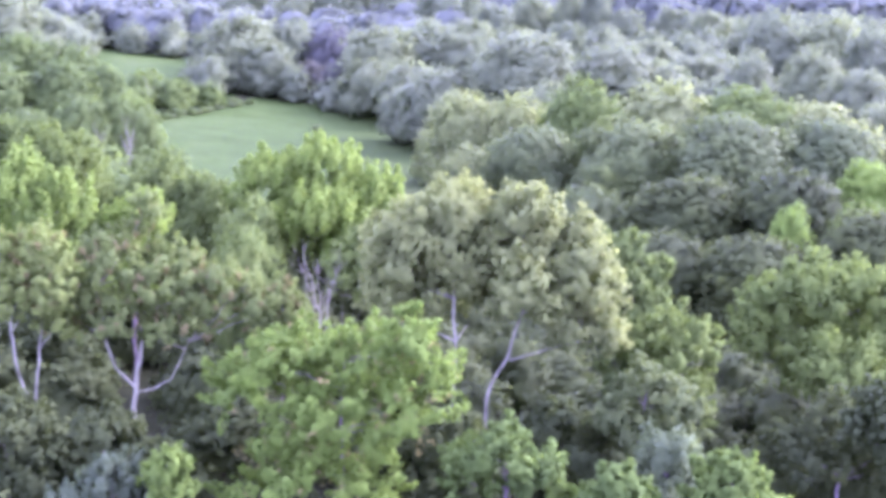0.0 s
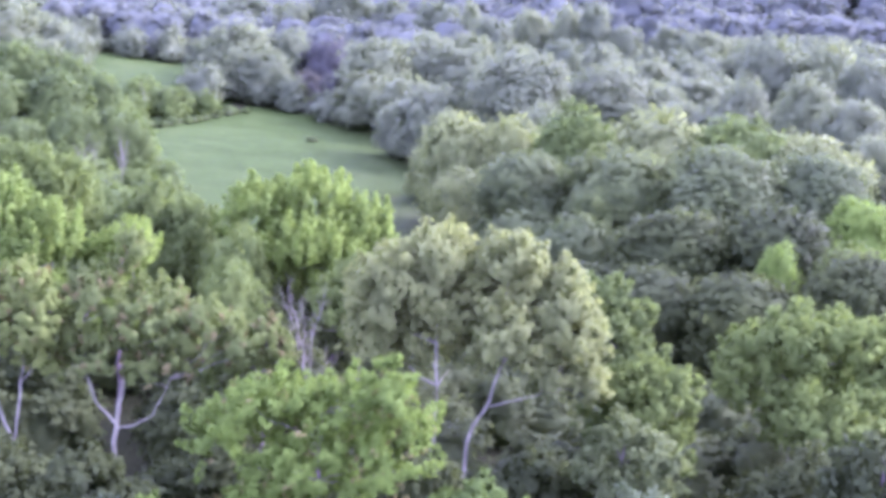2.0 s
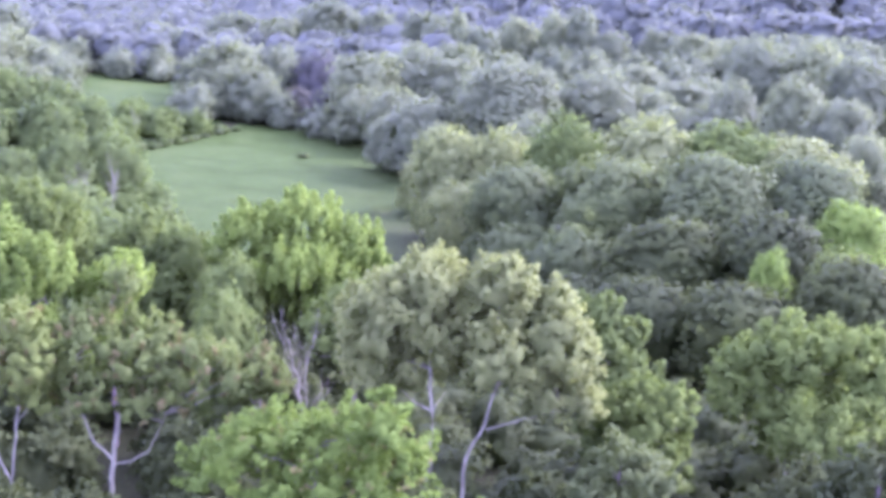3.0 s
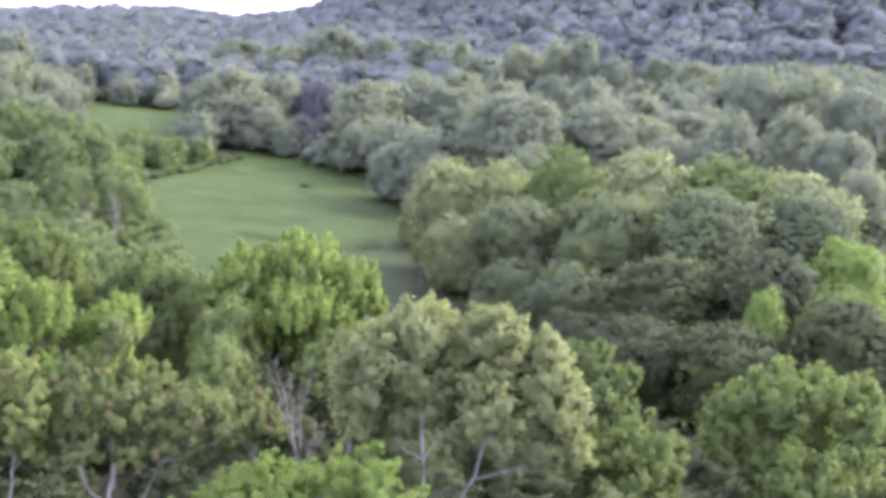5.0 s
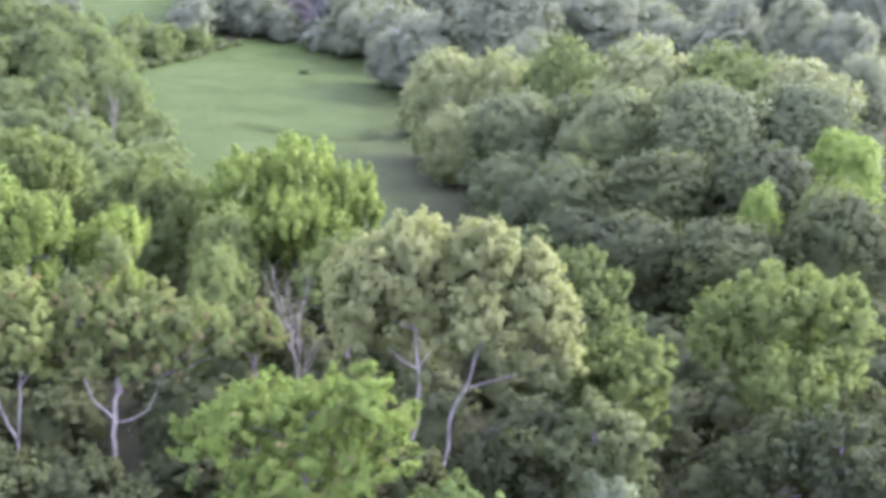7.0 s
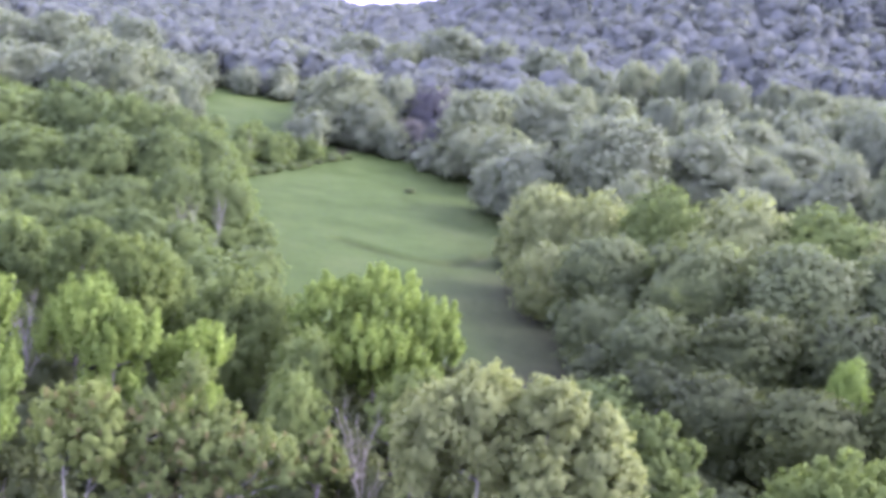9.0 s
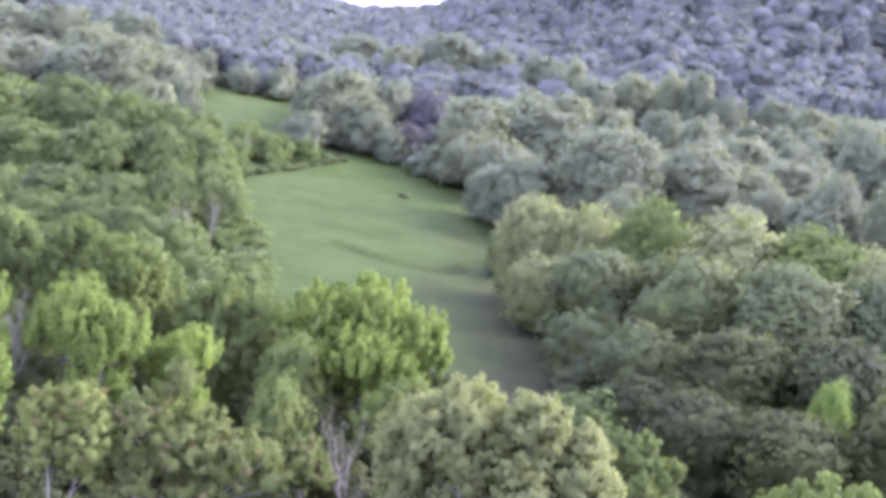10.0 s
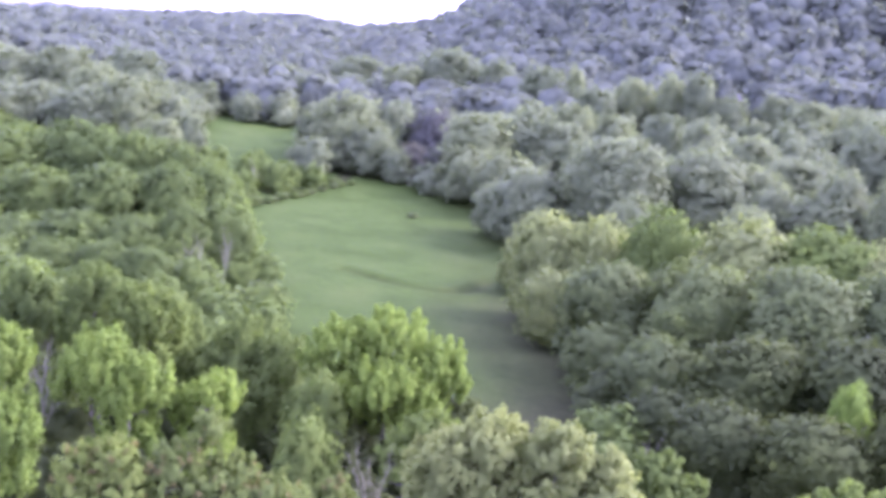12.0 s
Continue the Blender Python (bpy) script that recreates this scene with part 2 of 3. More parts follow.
def crown_of(heads, sprays, span, count, size, rng, up=0.5, slim=0.42, inner=0.32, core=0.0, lift=0.35, own=0.36, single=False, foot=-0.45, edge=0.0, rings=(6, 9), lay=0.6, rough=0.1):
    """A crown of leafy sprays over rounded heads. span: a spray's length; up: how far the sprays turn upwards (below 0 they droop); slim: their width
    to length; own: how far each spray is rounded on its own; edge: how far single sprays stand out of the outline. Returns vertices, triangles and facing."""
    at, out = sprays_of(heads, sprays, rng, inner, foot)
    n = len(at)
    at = at + out * (edge * rng.random((n, 1)) ** 4)
    axis = out * 0.7 + np.array([0, 0, up]) + rng.normal(size=(n, 3)) * 0.3
    axis /= np.linalg.norm(axis, axis=1)[:, None]
    reach = span * rng.uniform(0.6, 1.4, n)
    k = rng.choice(n, count, p=reach ** 2 / (reach ** 2).sum())
    u = rng.uniform(-0.5, 0.5, count)
    off = sphere_ways(count, rng) * (rng.random((count, 1)) ** 0.5)
    wide = (reach[k] * slim * np.sqrt(np.maximum(1.02 - (2 * u) ** 2, 0.0) * (1.0 - 0.5 * u)))[:, None]
    p = at[k] + axis[k] * (u * reach[k])[:, None] + off * wide
    tip = off + axis[k] * (1.6 * u)[:, None]
    normal = out[k] * (1 - own) + tip * own + np.array([0, 0, lift]) + rng.normal(size=(count, 3)) * 0.12
    normal /= np.linalg.norm(normal, axis=1)[:, None]
    facing = normal * lay + rng.normal(size=(count, 3)) * 0.5
    facing *= np.sign((facing * normal).sum(1))[:, None] / np.linalg.norm(facing, axis=1)[:, None]
    side = np.cross(facing, axis[k] + rng.normal(size=(count, 3)) * 0.5)
    side /= np.linalg.norm(side, axis=1)[:, None]
    along = np.cross(side, facing)
    s = (size * rng.uniform(0.6, 1.35, count))[:, None]
    if single:   # one triangle to a leaf
        verts = np.stack([p - along * s * 0.5 + side * s * 0.5, p - along * s * 0.5 - side * s * 0.5, p + along * s * 0.65], 1).reshape(-1, 3)
        tris, corners = np.arange(3 * count).reshape(-1, 3), 3
    else:
        bend = facing * s * 0.15
        verts = np.stack([p - along * s * 0.65, p - side * s * 0.42 + bend, p + along * s * 0.65, p + side * s * 0.42 + bend], 1).reshape(-1, 3)
        i = np.arange(count) * 4
        tris, corners = np.concatenate([np.stack([i, i + 1, i + 2], 1), np.stack([i, i + 2, i + 3], 1)]), 4
    normal = np.repeat(normal, corners, 0)
    if core:   # the inner foliage of each head
        bv, bf = ball(*rings)
        for h in np.asarray(heads, float):
            tris = np.concatenate([tris, bf + len(verts)])
            verts = np.concatenate([verts, h[:3] + bv * h[3:] * core * rng.uniform(0.98 - rough, 0.98 + rough, (len(bv), 1))])
            inside = bv + np.array([0, 0, lift])
            normal = np.concatenate([normal, inside / (np.linalg.norm(inside, axis=1)[:, None] + 1e-6)])
    return verts, tris, normal


def grown_heads(h, w, low, number, rng, bulge=0.42):
    """Rounded heads of a broadleaf crown of height h and width w: one broad dome with smaller heads swelling out of it."""
    R, z0 = w / 2, low * h
    rz = (h - z0) * 0.56
    rows = [(0, 0, h - rz * 1.06, R * 0.86, R * 0.86, rz)]
    for k in range(number):
        a, r = rng.random() * 6.283, R * bulge * rng.uniform(0.55, 1.45)
        e = math.asin(rng.uniform(-0.25, 0.95))
        c = math.cos(e) * rng.uniform(0.75, 1.12)
        rows.append((math.cos(a) * c * (R - r), math.sin(a) * c * (R - r), h - rz * 1.06 + math.sin(e) * (rz * 1.06 - r * 0.9), r, r * rng.uniform(0.8, 1.2), r * rng.uniform(0.9, 1.6)))
    rows.append((0, 0, z0 + (h - z0) * 0.22, R * 0.9, R * 0.9, (h - z0) * 0.24))
    return rows


def fast_mesh(name, verts, tris, out, mat):
    me = bpy.data.meshes.new(name)
    me.vertices.add(len(verts))
    me.vertices.foreach_set("co", verts.astype(np.float32).ravel())
    me.loops.add(len(tris) * 3)
    me.loops.foreach_set("vertex_index", tris.astype(np.int32).ravel())
    me.polygons.add(len(tris))
    me.polygons.foreach_set("loop_start", np.arange(len(tris), dtype=np.int32) * 3)
    me.polygons.foreach_set("use_smooth", np.ones(len(tris), dtype=bool))
    me.update(calc_edges=True)
    me.normals_split_custom_set_from_vertices(out.astype(np.float32))
    me.materials.append(mat)
    return me


def part(name, me, mat, parent, label=""):
    """Links a mesh as one part of a thing."""
    if not me.materials:
        me.materials.append(mat)
    ob = new(name, me)
    ob.parent = parent
    return tagged(ob, label) if label else ob


def tree(name, x, y, heads, leaf, bark, label, seed, sprays=200, span=1.1, leaves=20000, size=0.22, stems=(), limbs=8, thick=1.0, group="", deep=1.0, category="tree", flecks=0.0, **how):
    """A tree of its own at x, y. heads: rows of x, height above the sea, half width and half height of its rounded heads, which stand in one
    plane and bulge out of it by deep; stems: rows of places along a trunk or fork, with its radius; without them the trunk is straight."""
    rng = np.random.default_rng(seed)
    z = float(land(x, y))
    thing = new(name)
    thing.location = (x, y, z)
    tagged(thing, label, category, group)
    full = []
    for k, (hx, hz, rx, rz) in enumerate(heads):
        full.append((hx - x, (rng.uniform(-0.35, 0.35) if k else 0.0) * rx, hz - z, rx, rx * deep, rz))
        full.append((hx - x + rng.uniform(-0.2, 0.2) * rx, rx * 0.8 * deep * rng.choice((-1, 1)), hz - z - rz * rng.uniform(0.1, 0.4), rx * 0.8, rx * 0.8 * deep, rz * 0.85))
    top = max(h[2] + h[5] for h in full)
    r0 = max(0.05, top * 0.014 * thick)
    if not stems:
        mid = np.mean([h[:3] for h in full], axis=0)
        stems = [((x, y, z - 0.6), (x + mid[0] * 0.5, y + mid[1] * 0.5, z + mid[2] * 0.6), (x + mid[0], y + mid[1], z + mid[2] * 1.15), r0)]
    ends = []
    for *places, r in stems:
        pts, rad = [], []
        m = len(places) - 1
        for k in range(m):
            bp, br = bough(np.subtract(places[k], (x, y, z)), np.subtract(places[k + 1], (x, y, z)), r * (1 - 0.55 * k / m), r * (1 - 0.55 * (k + 1) / m), rng, 5, 0)
            pts, rad = pts + bp[1 if k else 0:], rad + br[1 if k else 0:]
        part("trunk" if not ends else "limb", mesh_from("trunk", *tube(pts, rad, 9)), BARK[bark], thing)
        ends += pts[len(pts) // 2:]
    ends = np.array(ends)
    for k in range(limbs):
        to = np.array(full[k % len(full)][:3]) + rng.normal(size=3) * np.array(full[k % len(full)][3:]) * 0.35
        rank = np.linalg.norm(ends - to, axis=1) + 2.0 * np.maximum(0, ends[:, 2] - to[2] + 0.8)
        v, f = tube(*bough(ends[int(np.argmin(rank))], to, r0 * 0.3, r0 * 0.06, rng), 6)
        part("limb", mesh_from("limb", v, f), BARK[bark], thing)
    crown = part("crown", fast_mesh("crown", *crown_of(full, sprays, span, leaves, size, rng, **how), LEAF[leaf]), LEAF[leaf], thing)
    if flecks:
        turned = crown_of(full, int(sprays * 0.35), span * 0.6, int(leaves * flecks), size, rng, **how)
        part("yellowed_leaves", fast_mesh("yellowed_leaves", *turned, LEAF["turned"]), LEAF["turned"], crown, "yellow-brown early autumn leaves")
    return thing


# the trees that stand close below the camera
tree("sycamore_tree", -21.0, 57.5, [(-20.4, 14.9, 1.5, 1.7), (-19.2, 13.6, 1.3, 1.6), (-21.0, 12.6, 1.7, 2.0), (-19.7, 11.0, 1.3, 1.3), (-22.2, 14.1, 1.3, 2.0)], "pale", "pale",
     "sycamore with thin pale green crown and forked white limbs", 11, flecks=0.1, sprays=230, span=0.8, leaves=15000, size=0.17, limbs=10, group="sycamores", inner=0.3, slim=0.38, edge=0.4, thick=0.7,
     stems=[((-21.0, 57.5, 0), (-21.0, 57.5, 6.2), (-21.7, 57.4, 8.2), (-22.0, 57.5, 12.5), 0.10), ((-21.0, 57.5, 6.2), (-20.5, 57.4, 9.8), (-20.3, 57.5, 13.5), 0.07)])
tree("sycamore_tree", -15.9, 59, [(-14.8, 16.7, 1.0, 1.8), (-16.6, 14.0, 2.2, 1.9), (-13.3, 13.7, 2.1, 2.0), (-10.5, 12.9, 1.9, 1.7), (-16.4, 11.7, 2.2, 1.4), (-12.8, 11.0, 2.3, 1.3), (-8.9, 12.4, 1.0, 1.3), (-18.5, 11.9, 1.2, 1.2)], "pale", "pale",
     "broad sycamore with white forked trunk and yellowing crown", 12, flecks=0.12, sprays=480, span=0.8, leaves=26000, size=0.17, limbs=16, group="sycamores", inner=0.3, slim=0.36, edge=0.5, deep=0.8, thick=0.8,
     stems=[((-16.1, 59, -1), (-15.9, 59, 4.5), (-15.6, 59, 8.2), (-15.3, 59.0, 10.2), (-15.0, 59.4, 12.0), 0.17), ((-15.7, 58.9, 7.2), (-16.6, 58.7, 8.2), (-17.4, 58.7, 10.4), (-17.8, 58.9, 13.0), 0.085), ((-15.8, 59, 6.8), (-14.6, 58.7, 7.2), (-13.5, 58.6, 7.9), (-12.6, 58.9, 10.0), 0.06)])
tree("sycamore_tree", 2.2, 61, [(2.0, 16.6, 2.3, 2.4), (-0.4, 15.2, 2.5, 2.6), (1.7, 13.5, 2.6, 2.7), (-1.2, 12.3, 1.9, 2.2), (3.2, 15.0, 1.4, 2.2)], "silver", "pale",
     "tall sycamore with silvery crown and straight white trunk", 13, sprays=760, span=1.1, own=0.26, leaves=50000, size=0.19, limbs=9, group="sycamores", slim=0.42, edge=0.5,
     stems=[((2.2, 61, -2), (2.3, 60.6, 6.6), (2.2, 60.4, 12.6), (2.0, 60.8, 15.5), 0.13)])
tree("sycamore_tree", 3.0, 60.5, [(5.9, 16.9, 1.9, 2.1), (9.1, 14.8, 1.6, 2.6), (10.1, 13.2, 1.4, 2.0), (6.4, 14.0, 2.2, 2.7), (10.4, 10.6, 1.4, 1.2), (8.2, 12.1, 2.0, 2.2), (8.9, 10.8, 1.5, 1.3)], "silver", "pale",
     "tall silvery sycamore leaning on a white trunk", 14, sprays=760, span=1.1, own=0.26, leaves=48000, size=0.19, limbs=10, group="sycamores", slim=0.42, edge=0.5,
     stems=[((3.0, 60.5, -2), (4.2, 60, 6.9), (5.3, 59.6, 9.6), (6.1, 59.8, 12.5), (6.0, 60.4, 16.5), 0.12), ((5.4, 59.6, 9.4), (7.4, 59.2, 10.2), (9.0, 59.6, 10.6), 0.05)])
tree("poplar_tree", -9.8, 88, [(-9.6, 15.9, 3.0, 2.2), (-13.8, 14.9, 2.6, 2.0), (-5.6, 13.7, 2.4, 2.6), (-9.6, 13.2, 5.0, 2.8), (-15.4, 12.6, 2.1, 2.0), (-4.2, 12.0, 1.7, 2.3), (-11.6, 12.6, 3.4, 2.2), (-13.0, 9.8, 3.4, 2.4), (-6.6, 9.8, 3.2, 2.4), (-9.6, 9.4, 3.2, 2.2)], "yellow", "dead",
     "broad yellow-green tree with upright plumes of leaves", 15, sprays=640, span=1.7, leaves=54000, size=0.23, limbs=18, thick=0.7, up=1.8, slim=0.22, own=0.62, inner=0.3, edge=0.3, foot=-0.2)
tree("maple_tree", 13.6, 68, [(12.4, 13.7, 1.5, 1.4), (12.1, 11.8, 1.9, 2.0), (14.5, 11.8, 1.4, 1.8), (13.9, 9.8, 2.4, 2.3), (13.6, 6.5, 2.5, 3.0)], "green", "brown",
     "rounded mid-green tree beside the sycamores", 16, sprays=330, span=1.0, leaves=22000, size=0.21, edge=0.5)
tree("maple_tree", 14.8, 63, [(14.8, 9.5, 2.1, 1.9), (16.4, 9.9, 1.3, 1.6), (13.2, 9.7, 1.3, 1.6), (14.9, 6.0, 2.6, 2.8)], "green", "brown",
     "lower mid-green tree in front of a taller one", 17, sprays=250, span=0.9, leaves=17000, size=0.2, edge=0.4)
tree("ash_tree", 24.8, 68.5, [(24.2, 11.9, 2.3, 2.0), (26.8, 11.6, 2.4, 2.2), (22.2, 10.6, 2.1, 1.9), (28.8, 10.8, 2.1, 2.8), (24.5, 8.6, 4.2, 3.0), (20.9, 9.2, 1.3, 1.8), (26.5, 7.2, 4.2, 3.2)], "fresh", "pale",
     "large soft green tree with a pale trunk", 18, sprays=520, span=1.25, leaves=42000, size=0.22, limbs=10, up=0.8, edge=0.5)
tree("locust_tree", -2.2, 48, [(0.7, 13.6, 1.4, 1.5), (-4.7, 12.6, 2.6, 1.5), (-1.8, 12.5, 2.5, 1.5), (1.1, 11.6, 2.2, 1.9), (-6.2, 10.9, 2.3, 1.9), (-2.5, 10.2, 3.6, 2.3), (-3.4, 7.2, 4.0, 2.4)], "lime", "brown",
     "broad lime-green tree with feathery drooping sprays", 19, flecks=0.03, sprays=620, span=1.05, leaves=52000, size=0.15, limbs=10, thick=0.5, up=0.0, slim=0.3, own=0.3, edge=0.6)
WALNUTS = [(4.9, 44, [(4.9, 10.4, 1.5, 1.2), (3.4, 9.4, 1.2, 1.1), (6.1, 9.2, 1.4, 1.2)]), (9.6, 42, [(9.5, 9.7, 1.2, 1.0), (8.4, 8.7, 1.1, 1.0), (10.6, 8.6, 1.1, 1.1)]), (14.2, 42, [(14.0, 10.0, 1.2, 1.1), (15.0, 9.0, 1.2, 1.2), (13.2, 8.9, 1.0, 1.0)])]
for k, (x, y, heads) in enumerate(WALNUTS):
    tree("walnut_tree", x, y, heads, "bright", "brown", "fresh bright green young tree", 20 + k, sprays=130, span=0.75, leaves=12000, size=0.17, group="bright young trees", edge=0.4)
tree("willow_tree", 12.3, 54, [(12.1, 10.0, 1.4, 1.2), (13.6, 8.9, 1.7, 1.4), (10.9, 8.4, 1.4, 1.2), (12.6, 7.0, 2.4, 1.8)], "deep", "brown",
     "grey-green tree with layered boughs", 23, sprays=220, span=0.9, leaves=15000, size=0.18, up=0.1, edge=0.4)
tree("willow_tree", 12.2, 46, [(12.2, 9.3, 1.3, 1.1), (11.4, 8.0, 1.4, 1.3), (13.2, 7.6, 1.4, 1.3)], "grey", "brown", "silvery grey-green slender tree", 24, sprays=150, span=0.8, leaves=11000, size=0.16, up=0.2, edge=0.4)
tree("silver_shrub", -11.9, 44, [(-11.9, 7.9, 1.4, 1.2), (-13.1, 7.0, 1.3, 1.2), (-10.7, 6.9, 1.2, 1.2)], "grey", "dead", "silver-grey shrubby tree with bare dead tips", 25, sprays=190, span=0.7, leaves=12000, size=0.14, up=1.2, slim=0.3, edge=0.7, limbs=14, category="shrub")
tree("walnut_tree", -9.2, 43, [(-9.2, 9.2, 0.9, 0.9), (-9.0, 8.2, 1.1, 0.9)], "bright", "brown", "small bright green sapling beside a silver shrub", 26, sprays=60, span=0.7, leaves=5000, size=0.16, edge=0.3)
tree("maple_tree", -18.5, 49, [(-18.5, 8.4, 2.0, 1.6), (-20.2, 7.0, 1.8, 1.6), (-16.8, 6.8, 1.9, 1.6)], "shade", "brown", "low dense tree under the sycamores, green darkened for shade", 27, sprays=200, span=0.9, leaves=12000, size=0.2)
tree("maple_tree", 23.2, 57, [(23.2, 6.8, 2.6, 2.0), (21.2, 5.4, 2.2, 1.8), (25.4, 5.6, 2.3, 1.8)], "shade", "brown", "low tree under a larger one, green darkened for shade", 28, sprays=220, span=1.0, leaves=13000, size=0.21)
tree("elm_tree", -8.9, 67, [(-8.9, 10.4, 1.2, 1.1), (-8.0, 9.2, 1.1, 1.0), (-9.8, 9.0, 1.2, 1.1)], "pale", "brown", "slight yellowing tree between larger crowns", 29, flecks=0.15, sprays=110, span=0.8, leaves=6500, size=0.19, inner=0.3, edge=0.5)
tree("elm_tree", -3.6, 74, [(-3.6, 12.4, 2.2, 1.8), (-5.6, 10.8, 2.0, 1.8), (-2.0, 10.0, 2.0, 1.8)], "green", "brown", "small green tree behind the sycamores", 30, sprays=200, span=1.1, leaves=12000, size=0.22)

PLUMES = [
    (-25.8, 72, [(-27.5, 16.5, 1.9, 2.3), (-24.4, 14.5, 2.3, 2.5), (-26.4, 13.5, 3.0, 2.3), (-26.0, 10.5, 2.8, 2.4)]),
    (-20.8, 74, [(-20.2, 13.5, 1.8, 2.0), (-21.5, 12.2, 2.0, 2.0), (-20.7, 9.6, 2.0, 2.2)]),
    (-34.4, 70, [(-34.5, 16.4, 1.5, 2.5), (-34.2, 13.0, 1.8, 2.4)]),
    (-33.2, 83, [(-33.2, 13.4, 2.6, 2.2), (-35.0, 11.6, 2.4, 2.2), (-31.4, 11.4, 2.2, 2.0)]),
    (-29.8, 62, [(-29.6, 14.2, 1.9, 2.0), (-31.4, 13.4, 1.9, 2.0), (-29.8, 11.4, 2.4, 2.0)]),
    (-44.4, 86, [(-44.4, 12.2, 2.4, 2.0), (-46.2, 10.6, 2.2, 1.8), (-42.6, 10.2, 2.2, 1.8)]),
]
for k, (x, y, heads) in enumerate(PLUMES):
    tree("poplar_tree", x, y, heads, "yellow", "brown", "yellow-green tree with upright leafy plumes", 40 + k, sprays=200, span=1.7, leaves=17000, size=0.22, limbs=6, group="plumed poplars", up=1.9, slim=0.23, own=0.62, inner=0.3, edge=0.3, foot=-0.2)
FOLD = [
    (-38.3, 92, [(-38.3, 15.6, 2.6, 3.2), (-39.6, 13.2, 2.4, 2.6), (-36.8, 12.6, 2.4, 2.6)]),
    (-31.2, 88, [(-32.4, 16.3, 2.3, 2.2), (-29.8, 16.0, 2.3, 2.2), (-31.0, 13.4, 3.2, 2.4)]),
    (-22.8, 92, [(-23.9, 13.6, 1.8, 2.4), (-20.1, 12.4, 2.7, 2.1), (-25.3, 11.0, 3.0, 2.8), (-22.0, 9.4, 3.2, 2.6)]),
    (-46.5, 95, [(-46.5, 14.2, 2.8, 3.2), (-48.6, 12.4, 2.4, 2.6), (-44.4, 12.0, 2.4, 2.4)]),
    (-50.6, 118, [(-50.6, 11.0, 3.0, 2.6), (-48.4, 9.4, 2.4, 2.2)]),
]
# left of x -36 a duller leaf puts shadow into the crown colour
for k, (x, y, heads) in enumerate(FOLD):
    tree("young_poplar", x, y, heads, "green" if x > -36 else "wood", "brown", "%s green tree with rounded upright boughs" % ("fresh" if x > -36 else "dull"), 50 + k, sprays=230, span=1.4, leaves=15000, size=0.24, limbs=4, group="green trees below the wood", up=1.2, slim=0.36, own=0.45, edge=0.3)


def bare_tree(x, y, h, w, seed, label, fan=12):
    """A dead tree: trunk, forked limbs and twigs without leaves."""
    rng = np.random.default_rng(seed)
    thing = tagged(new("dead_tree"), label, "dead tree", "dead trees")
    thing.location = (x, y, float(land(x, y)))
    r0 = h * 0.0048
    pts, rad = bough((0, 0, -0.5), (rng.normal() * 0.3, rng.normal() * 0.3, h * 0.66), r0, r0 * 0.6, rng, 9, 0)
    v, f = tube(pts, rad, 8)
    part("trunk", mesh_from("trunk", v, f), BARK["dead"], thing)
    for k in range(fan):
        s = pts[5 + k % 5]
        turn, out = k * 2.399 + rng.random(), w * rng.uniform(0.15, 0.5)
        e = (s[0] + math.cos(turn) * out, s[1] + math.sin(turn) * out, min(h, s[2] + h * rng.uniform(0.2, 0.42)))
        bp, br = bough(s, e, r0 * 0.55, r0 * 0.16, rng, 6, 0.2)
        limb = part("limb", mesh_from("limb", *tube(bp, br, 5)), BARK["dead"], thing)
        v, f = [], []
        for j in range(9):
            a0 = bp[2 + j % 4]
            b0 = np.array(a0) + rng.normal(size=3) * out * 0.3 + np.array([0, 0, out * 0.5])
            tv, tf = tube(*bough(a0, b0, r0 * 0.2, r0 * 0.06, rng, 3, 0.1), 4)
            n = len(v)
            v, f = v + tv, f + [tuple(i + n for i in face) for face in tf]
        tagged(part("twig_spray", mesh_from("twig_spray", v, f), BARK["dead"], limb), kind="stuff")
    return thing


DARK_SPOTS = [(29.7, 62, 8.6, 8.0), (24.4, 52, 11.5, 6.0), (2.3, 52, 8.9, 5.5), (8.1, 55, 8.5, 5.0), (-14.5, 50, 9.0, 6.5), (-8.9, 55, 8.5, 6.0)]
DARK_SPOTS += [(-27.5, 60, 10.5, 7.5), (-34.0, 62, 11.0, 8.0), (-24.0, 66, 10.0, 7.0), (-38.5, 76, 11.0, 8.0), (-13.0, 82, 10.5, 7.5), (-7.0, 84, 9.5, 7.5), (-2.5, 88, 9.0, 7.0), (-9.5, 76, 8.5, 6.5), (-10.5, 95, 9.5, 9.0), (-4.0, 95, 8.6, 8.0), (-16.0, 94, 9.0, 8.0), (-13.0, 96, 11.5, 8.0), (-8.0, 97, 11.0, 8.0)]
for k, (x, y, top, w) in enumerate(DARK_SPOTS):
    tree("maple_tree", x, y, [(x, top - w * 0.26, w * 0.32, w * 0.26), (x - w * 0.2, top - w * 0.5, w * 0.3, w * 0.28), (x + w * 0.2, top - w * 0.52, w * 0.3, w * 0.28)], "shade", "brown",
         "low tree under taller crowns, green darkened for shade", 90 + k, sprays=150, span=1.0, leaves=4200, size=0.3, limbs=4, group="shaded young trees")
for k, (x, y) in enumerate([(-51.5, 148), (-49.3, 147), (-46.8, 150)]):
    bare_tree(x, y, 8.5 + k, 2.6, 80 + k, "slender leafless pale tree at the edge of the wood")
bare_tree(-6.5, 68, 13.4, 4.2, 61, "leafless dead tree with pale grey forked branches", 14)
bare_tree(-36.5, 80, 12.5, 6.5, 62, "leafless grey tree among green crowns")
bare_tree(-42.5, 83, 11.0, 5.0, 63, "leafless grey tree among green crowns")
bare_tree(13.5, 98, 8.0, 3.0, 64, "thin pale dead snag at the meadow's foot")
